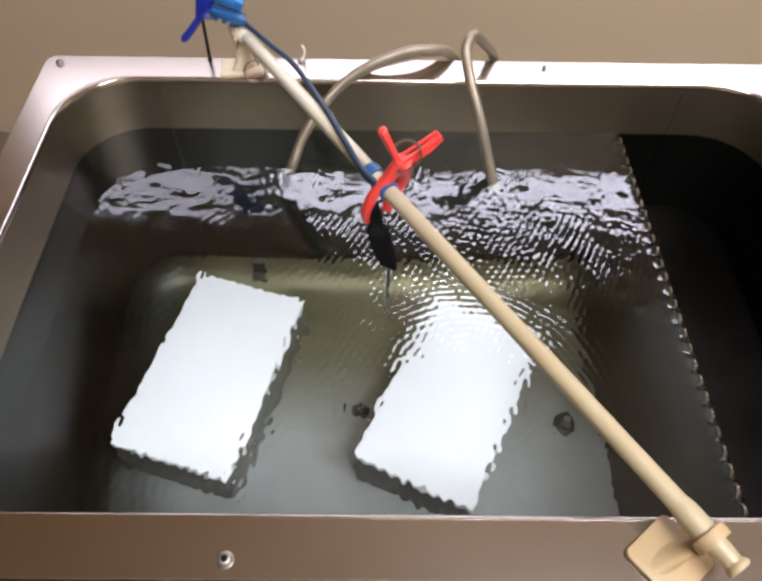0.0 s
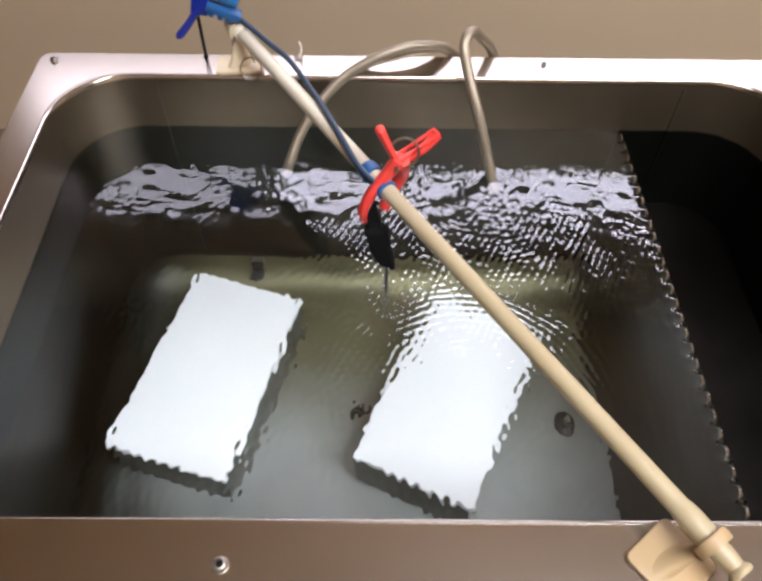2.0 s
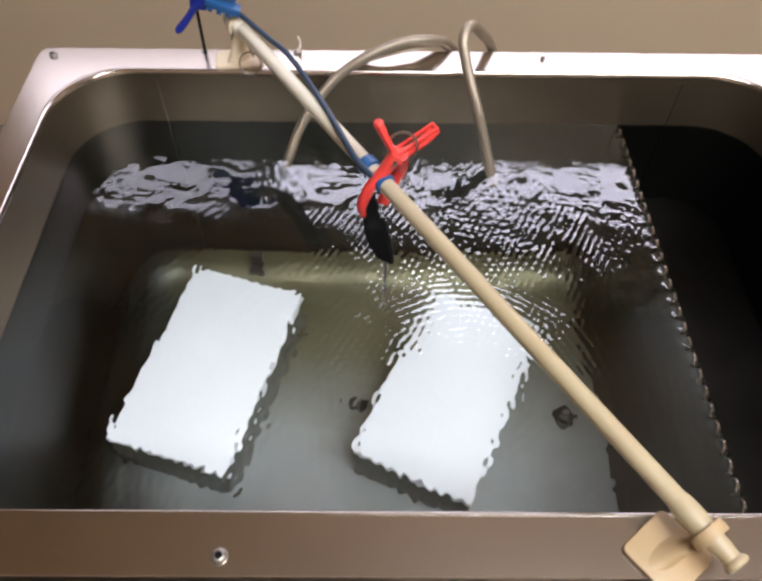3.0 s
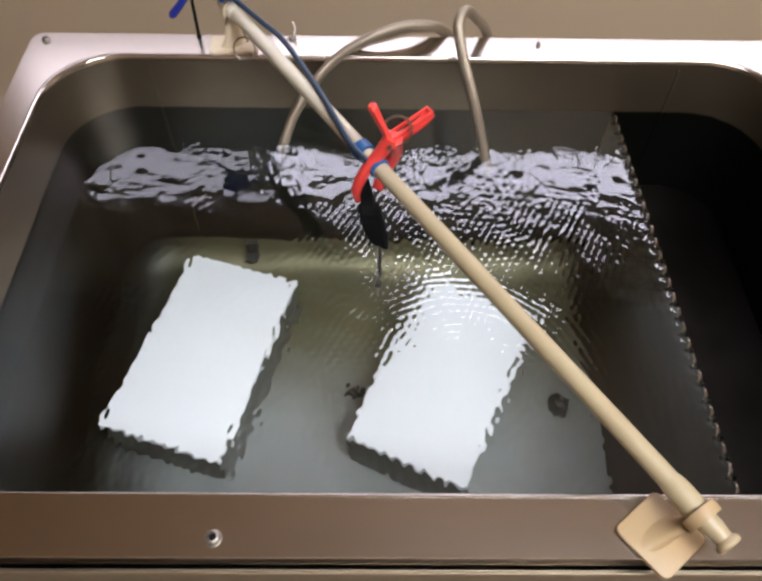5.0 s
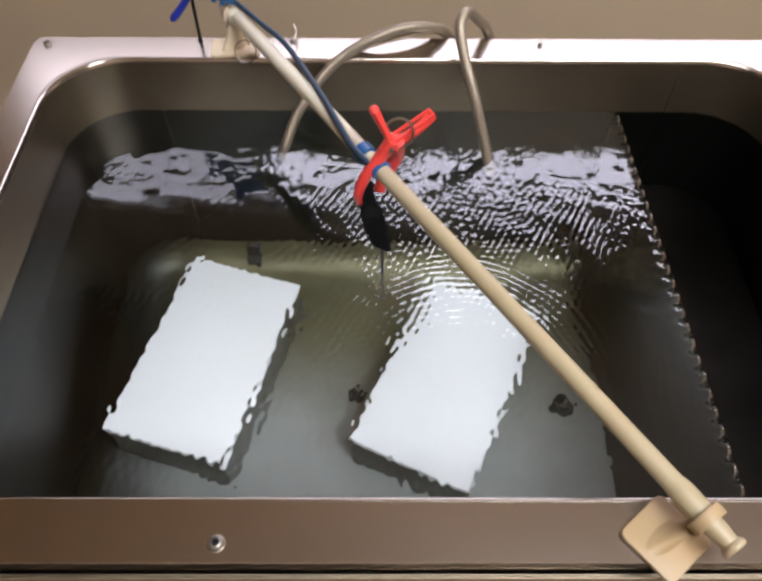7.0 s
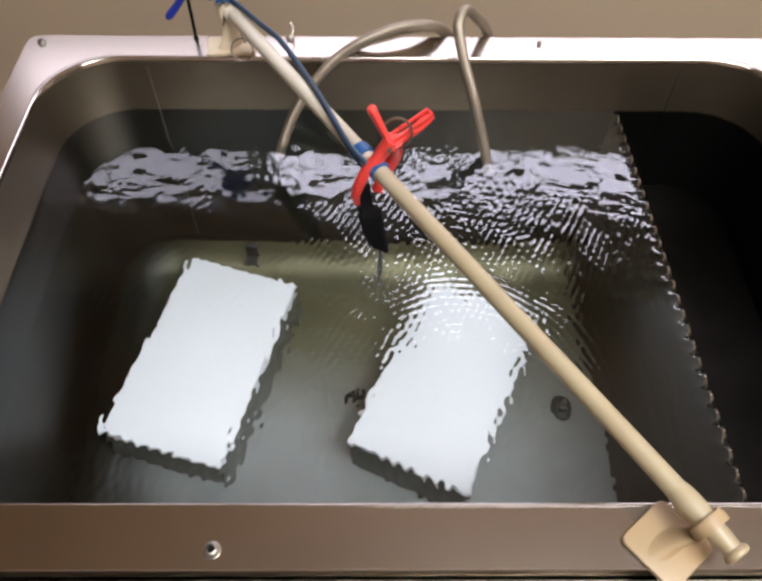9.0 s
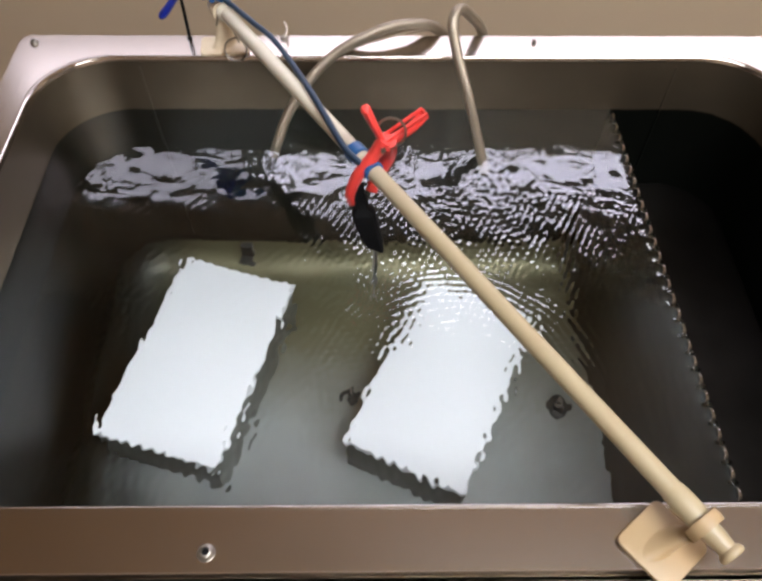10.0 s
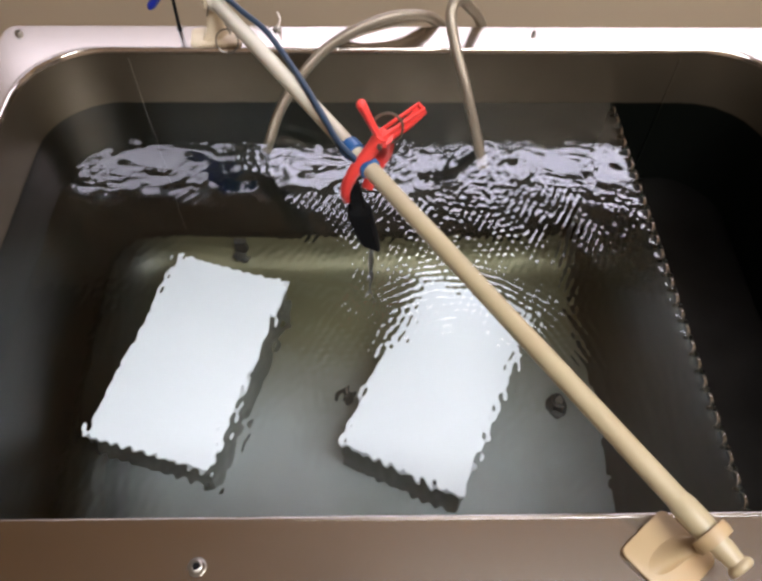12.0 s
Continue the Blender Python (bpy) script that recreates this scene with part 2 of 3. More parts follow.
def build_room():
    def st(name, bm, mat, label, cat):
        tagged(part(name, bm, mat, None, label, False), label, cat, kind="structure")
    st("floor", box(X0 - .1, X1 + .1, Y0 - .1, Y1 + .1, GROUND - .1, GROUND), FLOOR, "dull brown floor under the tank", "floor")
    st("ceiling", box(X0 - .1, X1 + .1, Y0 - .1, Y1 + .1, TOP, TOP + .1), CEILING, "plain tan painted ceiling over the room", "ceiling")
    wx0, wx1, wz0, wz1 = WINDOW
    north = join(box(X0 - .1, X1 + .1, Y1, Y1 + .1, GROUND, wz0), box(X0 - .1, X1 + .1, Y1, Y1 + .1, wz1, TOP),
                 box(X0 - .1, wx0, Y1, Y1 + .1, wz0, wz1), box(wx1, X1 + .1, Y1, Y1 + .1, wz0, wz1))
    st("wall_north", north, WALL, "plain tan painted wall behind the steel tank", "wall")
    st("wall_south", box(X0 - .1, X1 + .1, Y0 - .1, Y0, GROUND, TOP), WALL, "plain tan painted wall of the room", "wall")
    st("wall_west", box(X0 - .1, X0, Y0, Y1, GROUND, TOP), WALL, "plain tan painted side wall", "wall")
    st("wall_east", box(X1, X1 + .1, Y0, Y1, GROUND, TOP), WALL, "plain tan painted side wall", "wall")


def build_lamps():
    wx0, wx1, wz0, wz1 = WINDOW
    win = thing("window_1", "long high frosted window full of cool daylight", "window", (0, Y1, 0), kind="structure")
    for x0, x1, glow in ((wx0 + .02, GAP_BAR_X - .014, LIGHT_SIDE), (GAP_BAR_X + .014, wx1 - .02, LIGHT)):
        part("pane", box(x0 + .001, x1 - .001, .040, .046, wz0 + .02, wz1 - .02), glow, win, "frosted pane lit by daylight", False)
    # upright added to cut a dark gap into the window's reflection
    part("gap_bar", box(GAP_BAR_X - .014, GAP_BAR_X + .014, .02, .07, wz0 + .0215, wz1 - .0215, .003), LAMP_BODY, win, "pale upright added to break the window's reflection", False)
    part("window_frame", join(box(wx0 + .001, wx1 - .001, .02, .07, wz0 + .001, wz0 + .021, .003), box(wx0 + .001, wx1 - .001, .02, .07, wz1 - .021, wz1 - .001, .003),
                              box(wx0 + .001, wx0 + .021, .02, .07, wz0 + .0215, wz1 - .0215, .003), box(wx1 - .021, wx1 - .001, .02, .07, wz0 + .0215, wz1 - .0215, .003)),
         LAMP_BODY, win, "pale window frame", False)
    # unseen lamp added to brighten the box tops, placed clear of the reflections
    ceil = thing("added_lamp", "unseen flat white panel lamp added on the tan ceiling", "lamp", (0.66, -0.52, TOP))
    part("frame", box(-0.66, 0.66, -0.36, 0.36, -0.03, -0.001, 0.004), LAMP_BODY, ceil, "white metal frame", False)
    part("diffuser", box(-0.62, 0.62, -0.32, 0.32, -0.038, -0.031, 0.002), LIGHT2, ceil, "glowing diffuser panel", False)


# ---- tank ----
IX0, IX1, IY0, IY1 = -0.394, 0.460, 0.0, 0.530
RIM = 0.045
DEPTH = -0.50
FOOT = 0.055
WATER_Z = -0.075
WEIR_X = 0.291
PITCH = 0.0185


def weir_shift(y):
    """The overflow plate stands slightly askew: nearer the side wall at the front."""
    return .0068 - .0108 * y / .53


def screw(parent, x, y, scale=1.0):
    r = 0.0062 * scale
    head = lathe([(r * 1.12, 0.0), (r * 1.12, 0.0006), (r * 1.02, 0.001), (r, 0.002), (r * .86, 0.0036), (r * .66, 0.0044), (r * .52, 0.0045), (r * .50, 0.0016)], 24, Matrix.Translation((x, y, 0.0)))
    s = part("screw", head, SCREW, parent, "domed socket screw")
    part("socket", lathe([(r * .49, 0.0017), (r * .49, 0.0026)], 6, Matrix.Translation((x, y, 0))), BLACK, s, "dark hexagonal socket")


def rim_at(out, z, r):
    """The rim's outer edge, out metres beyond its fold."""
    return [(x, y, z) for x, y in rounded(-0.4335 - out, IX1 + .040 + out, -0.0485 - out, IY1 + .0435 + out, r)]


def ring_at(inset, z, r):
    return [(x, y, z) for x, y in rounded(IX0 + inset, IX1 - inset, IY0 + inset, IY1 - inset, r)]


def build_tank():
    tank = thing("tank", "deep stainless steel tank with a wide brushed rim", "tank", (0, 0, 0))
    # rim: outer folded edge, flat top, rolled inner lip
    rings = [rim_at(o, z, r) for o, z, r in ((-.004, -.016, .010), (-.0012, -.0155, .012), (-.0012, -.0006, .012), (-.0018, 0.0, .012), (-.0022, 0.0, .0124))]
    rings += [ring_at(i, z, r) for i, z, r in ((-.0036, 0.0, .080), (-.0030, 0.0, .080), (-.0015, 0.0006, .082), (-.0004, 0.0002, .083), (0.0006, -0.0012, .084), (0.0014, -0.006, .084))]
    part("rim", loft(rings), STEEL, tank, "brushed steel rim")
    # basin walls with a rounded foot
    rings = [ring_at(0.0014, -0.0055, .084), ring_at(0.002, -0.03, .082), ring_at(0.002, DEPTH + FOOT, .080)]
    for k in range(1, 10):
        a = radians(10 * k)
        rings.append(ring_at(0.002 + FOOT * (1 - math.cos(a)), DEPTH + FOOT - FOOT * math.sin(a), .080 - .035 * k / 9))
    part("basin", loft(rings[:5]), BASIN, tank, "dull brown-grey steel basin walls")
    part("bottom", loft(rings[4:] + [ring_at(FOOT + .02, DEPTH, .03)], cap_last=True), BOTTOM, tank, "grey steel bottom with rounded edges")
    # cabinet below the rim
    cab = [(-.0022, -0.032, .012), (.0045, -0.032, .012), (.0049, -0.0112, .013), (.0055, -0.0102, .014), (.0064, -0.0102, .015), (.0074, -0.0112, .016), (.0080, -0.014, .018), (.0080, GROUND + .08, .018), (-.02, GROUND + .08, .01)]
    part("cabinet", loft([rim_at(o, z, r) for o, z, r in cab], cap_last=True), STEEL_SKIRT, tank, "brown-tinted steel cabinet")
    for x in (IX0 + .02, IX1 - .02):
        for y in (IY0 + .02, IY1 - .02):
            part("foot", lathe([(.022, GROUND), (.022, GROUND + .01), (.012, GROUND + .014), (.012, GROUND + .085)], 18, Matrix.Translation((x, y, 0))), BLACK, tank, "black adjustable foot")
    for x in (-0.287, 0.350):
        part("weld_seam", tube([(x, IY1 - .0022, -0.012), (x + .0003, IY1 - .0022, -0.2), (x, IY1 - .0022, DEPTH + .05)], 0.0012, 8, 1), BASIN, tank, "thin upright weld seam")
    for x, y, k in ((-0.413, 0.556, .72), (0.181, 0.557, .45), (-0.130, -0.0335, .92)):
        screw(tank, x, y, k)
    # toothed overflow plate
    bm = bmesh.new()
    y, pitch, line = 0.004, PITCH, []
    while y < IY1 - .004:
        line += [(y, WATER_Z - .004), (y + pitch * .18, WATER_Z - .004), (y + pitch * .40, WATER_Z + .0022), (y + pitch * .78, WATER_Z + .0022)]
        y += pitch
    for x in (WEIR_X, WEIR_X + .0016):
        top = [bm.verts.new((x, a, b)) for a, b in line]
        low = [bm.verts.new((x, a, DEPTH + .002)) for a, b in line]
        for i in range(len(line) - 1):
            bm.faces.new((top[i], top[i + 1], low[i + 1], low[i]))
    bm.verts.ensure_lookup_table()
    n = len(line)
    for i in range(n - 1):
        bm.faces.new((bm.verts[i], bm.verts[i + 1], bm.verts[2 * n + i + 1], bm.verts[2 * n + i]))
    for v in bm.verts:
        v.co.x += weir_shift(v.co.y)
    # near-black sheet at the channel's water level, coloured for its shade
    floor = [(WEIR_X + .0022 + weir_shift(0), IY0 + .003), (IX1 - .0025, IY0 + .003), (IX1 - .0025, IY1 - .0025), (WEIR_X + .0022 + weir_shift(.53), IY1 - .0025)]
    part("channel_sheet", slab(floor, -0.225, -0.205, .002), CHANNEL_DARK, tank, "near-black sheet put in for the dark of the overflow channel", False)
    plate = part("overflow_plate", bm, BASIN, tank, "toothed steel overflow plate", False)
    # steel beads modelled as the glints of water along the teeth
    beads = []
    for k in range(27):
        y = 0.004 + pitch * (k + .58)
        x, w = WEIR_X + weir_shift(y), .0003 + .0004 * ((k * 7) % 5) / 4
        beads.append(tube([(x - .0030, y - .0095, WATER_Z + .0002), (x - .0018, y - .0055, WATER_Z + .0010), (x - .0002, y - .0020, WATER_Z + .0022), (x + .0006, y + .0012, WATER_Z + .0024), (x + .0018, y + .0042, WATER_Z + .0006)],
                          lambda t, w=w: .00025 + w * math.sin(math.pi * t ** 1.8), 8, 3))
    part("tooth_glints", join(*beads), STEEL, plate, "bright steel beads set on the teeth as glints")
    return tank


# ---- water ----
def water_sheet(x0, x1, seed, step=0.0008):
    """A sheet of rippled water from the side wall to the overflow plate."""
    y0, y1 = -0.036, 0.566
    nx, ny = int((x1 - x0) / step), int((y1 - y0) / step)
    X, Y = np.meshgrid(np.linspace(x0, x1, nx), np.linspace(y0, y1, ny))
    rng = np.random.RandomState(seed)

    def waves(count, lam0, lam1, slope, ang0=0.0, ang1=360.0, rng=rng):
        h = np.zeros_like(X)
        for _ in range(count):
            lam = lam0 * (lam1 / lam0) ** rng.rand()
            a = math.radians(ang0 + (ang1 - ang0) * rng.rand())
            k = 2 * math.pi / lam
            h += slope / k * np.sin(k * (X * math.cos(a) + Y * math.sin(a)) + 6.283 * rng.rand())
        return h / math.sqrt(count / 2)

    def soft(v, a, b):
        s = np.clip((v - a) / (b - a), 0, 1)
        return s * s * (3 - 2 * s)

    def patches(scale, bias):
        g = waves(10, scale * .6, scale * 1.8, 1.0, rng=np.random.RandomState(seed + 50))
        return soft(g / (np.std(g) + 1e-9), bias - .6, bias + .6)

    # churned zone by the back wall, reaching further forward from the hoses
    near = .365 - .035 * soft(X, -.14, -.02)
    churn = soft(Y - near, 0, .035) * (1 - .75 * soft(Y, .455, .50)) * soft(X, -.40, -.33)
    H = churn * (waves(30, .016, .045, CHURN) + waves(22, .0075, .013, CHURN * 1.05) * patches(.05, -.1))
    swirl = np.exp(-((X + .150) ** 2 + (Y - .43) ** 2) / .032 ** 2) + np.exp(-((X - .085) ** 2 + (Y - .43) ** 2) / .028 ** 2)
    H += swirl * waves(16, .010, .026, .036)

    # ripples spreading in rings from the two hoses
    def rings(cx, cy, lam, slope, wobble):
        k = 2 * math.pi / lam
        R = np.sqrt((X - cx) ** 2 + (Y - cy) ** 2)
        return slope / k * np.sin(k * R + wobble * waves(7, .03, .10, 1.0) / .01)
    R = np.sqrt((X - .10) ** 2 + (Y - .42) ** 2)
    fan = soft(X + .35 * (Y - .3), -.125, -.015) * soft(Y, .085, .17) * soft(Y - .175 - .78 * np.maximum(X - .125, 0), -.045, .02) * (1 - .45 * soft(R, .14, .32)) * (1 - .86 * soft(Y, .345, .40))
    H += fan * (.45 + .55 * patches(.05, -.5)) * (waves(5, .0066, .0080, RIPPLE, -33, -14) + rings(.115, .433, .0082, RIPPLE * .32, 1.2) + rings(-.132, .458, .0086, RIPPLE * .30, 1.2) + waves(12, .0065, .0100, RIPPLE * .25))
    # steep curved ripples over the second box
    Q = np.sqrt((X - .068) ** 2 + (Y - .135) ** 2)
    arcs = soft(Q, .038, .078) * (1 - soft(Q, .125, .165)) * soft(Y, .140, .185) * (.55 + .45 * patches(.04, -.4))
    H += arcs * (rings(.068, .135, .0080, .165, 1.1) + waves(8, .007, .010, .07))
    # light ripples elsewhere
    calm = soft(X, -.41, -.17) * (1 - .55 * soft(X, .17, .21)) * (1 - .8 * soft(Y, .27, .33) * (1 - soft(X, -.06, .02)))
    H += calm * (.35 + .65 * patches(.08, 0.0)) * (waves(16, .0075, .0120, CALM, -50, 50) + waves(10, .0085, .0130, CALM * .5)) + waves(10, .03, .09, CALM * .35) * (.35 + .65 * soft(X, -.15, -.05))
    # meniscus by the overflow plate, whose slant the sheet's edge follows
    H -= .0030 * np.exp(-(WEIR_X - X) / .004) * (.5 + .5 * np.sin(2 * math.pi * (Y - .009) / PITCH))
    # meniscus by the side wall
    H += .0022 * np.exp(-np.abs(X + .394) / .003)
    X = X + weir_shift(Y) * soft(X, .10, x1)
    co = np.stack([X, Y, H], -1).reshape(-1, 3)
    i = np.arange(nx * ny).reshape(ny, nx)
    quads = np.stack([i[:-1, :-1], i[:-1, 1:], i[1:, 1:], i[1:, :-1]], -1).reshape(-1, 4)
    me = bpy.data.meshes.new("water_sheet")
    me.vertices.add(len(co))
    me.vertices.foreach_set("co", co.ravel())
    me.loops.add(quads.size)
    me.loops.foreach_set("vertex_index", quads.ravel())
    me.polygons.add(len(quads))
    me.polygons.foreach_set("loop_start", np.arange(0, quads.size, 4))
    me.polygons.foreach_set("use_smooth", np.ones(len(quads), dtype=bool))
    me.update(calc_edges=True)
    me.materials.append(WATER)
    return me


CHURN, RIPPLE, CALM = 0.027, 0.105, 0.044
water_sheets = []


def build_water():
    water = thing("water", "clear rippling water filling the steel tank", "water", (0, 0, WATER_Z), kind="structure")
    ob = new("water_sheet", water_sheet(-0.420, WEIR_X - .0005, 3))
    ob.parent = water
    ob.visible_shadow = False
    water_sheets.append(ob)
    # thin lips of water spilling through the notches
    lips = []
    for k in range(28):
        y = 0.004 + PITCH * (k + .09)
        x = WEIR_X + weir_shift(y)
        lips.append(tube([(x - .006, y, WATER_Z - .0015), (x - .001, y, WATER_Z - .0012), (x + .003, y + .0003, WATER_Z - .0035), (x + .0045, y, WATER_Z - .011)],
                         lambda t: .0030 * math.sin(math.pi * (.12 + .8 * t)), 8, 3))
    lip = part("overflow_water", join(*lips), WATER, None)
    lip.visible_shadow = False
    tagged(lip, "small lips of water spilling over the toothed plate", "water", kind="stuff")


# ---- things in and on the tank ----
def build_block(at, turn):
    b = thing("sunken_box", "white-topped grey box lying on the tank bottom under water", "box", at, group="boxes on the tank bottom")
    b.rotation_euler = (0, 0, radians(turn))
    w, l, h = .0815, .1385, .100
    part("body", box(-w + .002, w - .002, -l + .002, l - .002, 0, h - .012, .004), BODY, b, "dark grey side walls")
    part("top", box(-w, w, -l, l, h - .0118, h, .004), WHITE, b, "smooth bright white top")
    return b


ROD_NEAR, ROD_FAR = Vector((0.211, -0.026, 0.031)), Vector((-0.183, 0.554, 0.046))
ROD_DIR = (ROD_FAR - ROD_NEAR).normalized()
ROD_R = 0.0080


def on_rod(s, side=0.0, up=0.0):
    """A point at s metres along the rod from the near ring, off to its right side and up."""
    right = ROD_DIR.cross(Vector((0, 0, 1))).normalized()
    return ROD_NEAR + ROD_DIR * s + right * side + Vector((0, 0, up))


def build_rod():
    rod = thing("support_rod", "ivory plastic rod laid slantwise across the tank rim", "rod", ROD_NEAR)
    inv = Matrix.Translation(-ROD_NEAR)
    length = (ROD_FAR - ROD_NEAR).length
    m = inv @ between(on_rod(-.002), ROD_FAR)
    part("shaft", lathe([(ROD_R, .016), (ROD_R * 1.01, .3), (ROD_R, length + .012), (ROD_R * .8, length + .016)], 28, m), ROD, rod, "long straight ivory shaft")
    m = inv @ between(on_rod(-.026), ROD_FAR)
    part("end_fitting", lathe([(.0070, 0), (.0088, .0008), (.0094, .0022), (.0092, .0040), (.0080, .0055), (.0068, .0065), (.0070, .010), (.0077, .015), (.0080, .026), (.0088, .029),
                               (.0092, .034), (.0094, .044), (.0092, .050), (.0086, .054), (.0081, .056)], 32, m), ROD, rod, "stepped ivory end fitting")
    m = inv @ between(on_rod(length - .012), on_rod(length + .1))
    part("collar", lathe([(.0086, 0), (.0100, .002), (.0100, .010), (.0088, .012), (.0088, .018), (.0104, .020), (.0104, .028), (.009, .031)], 28, m), ROD, rod, "pale ivory collar")
    return rod


def build_holder(at, turn, w, d, plastic, label):
    """Square pad with an upright web and a ring round the rod."""
    h = thing("rod_holder", label, "holder", at, group="rod holders on the rim")
    h.rotation_euler = (0, 0, radians(turn))
    part("pad", slab(rounded(-w, w, -d, d, .006, 5), 0.0005, 0.0048, .0012), plastic, h, "square ivory pad with rounded corners")
    return h


def build_hoses():
    def hose(points, label):
        t = thing("steel_hose", label, "hose", points[-1], group="hoses over the back rim")
        o = -Vector(points[-1])
        part("sleeve", tube([Vector(p) + o for p in points], .0061, 18, 12), BRAID, t, "braided steel sleeve")
        return t
    hose([(0.165, 0.65, -0.30), (0.150, 0.622, -0.10), (0.122, 0.585, -0.004), (0.103, 0.560, 0.033), (0.086, 0.540, 0.056), (0.077, 0.522, 0.050), (0.083, 0.500, 0.024),
          (0.096, 0.475, -0.010), (0.109, 0.455, -0.050), (0.119, 0.437, -0.084), (0.121, 0.433, -0.098)], "grey braided steel hose dipping into the water over the rim")
    hose([(0.11, 0.65, -0.30), (0.098, 0.620, -0.08), (0.067, 0.580, 0.002), (0.028, 0.555, 0.027), (-0.012, 0.540, 0.025), (-0.057, 0.530, 0.003), (-0.089, 0.513, -0.023),
          (-0.115, 0.489, -0.054), (-0.128, 0.465, -0.080), (-0.132, 0.458, -0.096)], "grey braided steel hose arching along the back rim")
    hose([(0.10, 0.66, -0.28), (0.088, 0.626, -0.07), (0.068, 0.590, -0.002), (0.036, 0.566, 0.0150), (-0.004, 0.551, 0.0150), (-0.032, 0.545, 0.0085), (-0.0585, 0.540, -0.005), (-0.0905, 0.523, -0.031), (-0.1165, 0.499, -0.062), (-0.1300, 0.474, -0.092)],
         "second braided steel hose lying on the back rim")


def build_red_clamp():
    s = 0.415
    c = on_rod(s)
    clamp = thing("spring_clamp", "red plastic spring clamp gripping the ivory rod", "clamp", c, group="spring clamps on the rod")

    def rel(x, y, z):
        return Vector((x, y, z)) - c
    pivot = rel(-0.003, 0.312, 0.066)
    tl, tr = rel(-0.020, 0.318, 0.102), rel(0.036, 0.337, 0.079)
    part("handle", tube([pivot + Vector((.004, 0, -.008)), pivot.lerp(tl, .4), pivot.lerp(tl, .75), tl], lambda t: (.0052 + .0030 * t) * (1 if t < .93 else 1 - 7 * (t - .93)), 14, 6, flat=.60), RED, clamp, "red rounded handle")
    m = between(pivot, tr)
    L = (tr - pivot).length
    trough = join(*[box(-.0050, .0050, -.0022, .0016, L * i / 6, L * (i + 1) / 6, 0) for i in range(6)], box(-.0050, -.0030, .001, .0054, 0, L, .001), box(.0030, .0050, .001, .0054, 0, L, .001), box(-.0050, .0050, .001, .0054, L - .003, L, .001))
    for v in trough.verts:
        f = v.co.z / L
        v.co.x *= 1.05 - .55 * f * (1 - f)
        v.co.y -= .022 * f * (1 - f)
    trough.transform(m)
    part("handle", trough, RED, clamp, "red hollow channel handle")
    part("jaw", tube([pivot + Vector((.002, 0, .004)), rel(-.012, .309, .052), rel(-.026, .303, .034), rel(-.034, .300, .014), rel(-.033, .304, -.003)], lambda t: .0088 - .0030 * t, 14, 6, flat=.8), RED, clamp, "red curved jaw")
    part("jaw", tube([pivot + Vector((.004, 0, .002)), rel(.003, .324, .050), rel(.002, .330, .030), rel(-.008, .326, .010), rel(-.014, .318, -.004)], lambda t: .0085 - .0028 * t, 14, 6, flat=.8), RED, clamp, "red curved jaw")
    ring = [pivot + Vector((.007 + .0135 * math.cos(a), .002 + .004 * math.sin(a), .010 + .0135 * math.sin(a))) for a in [math.pi * 2 * k / 20 for k in range(21)]]
    part("spring", tube(ring, .0013, 8, 1), WIRE, clamp, "steel wire spring")
    part("pivot_pin", lathe([(.0022, -.012), (.0022, .012)], 12, Matrix.Translation(pivot) @ pose(0, 0, 0, 90, 0, 0)), WIRE, clamp, "steel pivot pin")
    # probe
    p = thing("temperature_probe", "black probe with a thin steel stem hanging in the water", "probe", (-.018, .30, .012))
    o = -Vector((-.018, .30, .012))
    rows = []
    for x, y, z, w, d, tip in ((-.027, .304, .020, .0056, .005, 0), (-.0245, .301, .004, .0060, .005, 0), (-.0225, .299, -.007, .0066, .0055, 0), (-.0220, .2975, -.010, .0108, .0072, 0), (-.0212, .2968, -.014, .0118, .0080, -.05),
                               (-.0170, .2930, -.032, .0114, .0080, -.2), (-.0130, .2895, -.046, .0108, .0078, -.45), (-.0110, .2875, -.0525, .0098, .0066, -.6)):
        q = Vector((x, y, z)) + o
        rows.append([q + Vector((sx * w, sy * d, sx * w * tip)) for sx, sy in ((-1, -.6), (-.75, -1), (.75, -1), (1, -.6), (1, .6), (.75, 1), (-.75, 1), (-1, .6))])
    body = loft(rows, True, True)
    part("grip", body, BLACK, p, "tapered black rubber grip")
    part("stem", tube([Vector(q) + o for q in ((-.010, .287, -.052), (-.011, .280, -.090), (-.012, .272, -.150))], .0023, 10, 6), WIRE, p, "thin steel stem")


def build_cables():
    cab = thing("blue_cable", "dark blue cable taped along the ivory rod", "cable", on_rod(.42))
    o = -on_rod(.42)
    pts = [on_rod(.405, -.008, .006), on_rod(.435, -.0085, .006), on_rod(.47, -.004, .0105), on_rod(.51, .003, .0115), on_rod(.56, .0105, .010), on_rod(.61, .0150, .010), on_rod(.645, .0105, .011), on_rod(.68, .006, .0125), on_rod(.715, 0, .016)]
    part("sheath", tube([p + o for p in pts], .0032, 12, 8), CABLE, cab, "dark blue sheath")
    for a, b in ((.394, .402), (.418, .432)):
        m = Matrix.Translation(o) @ between(on_rod(a), on_rod(b))
        part("tape", lathe([(.0088, 0), (.0101, .0008), (.0103, (b - a) * .5), (.0101, b - a - .001), (.0088, b - a)], 24, m), TAPE, cab, "wound blue tape")


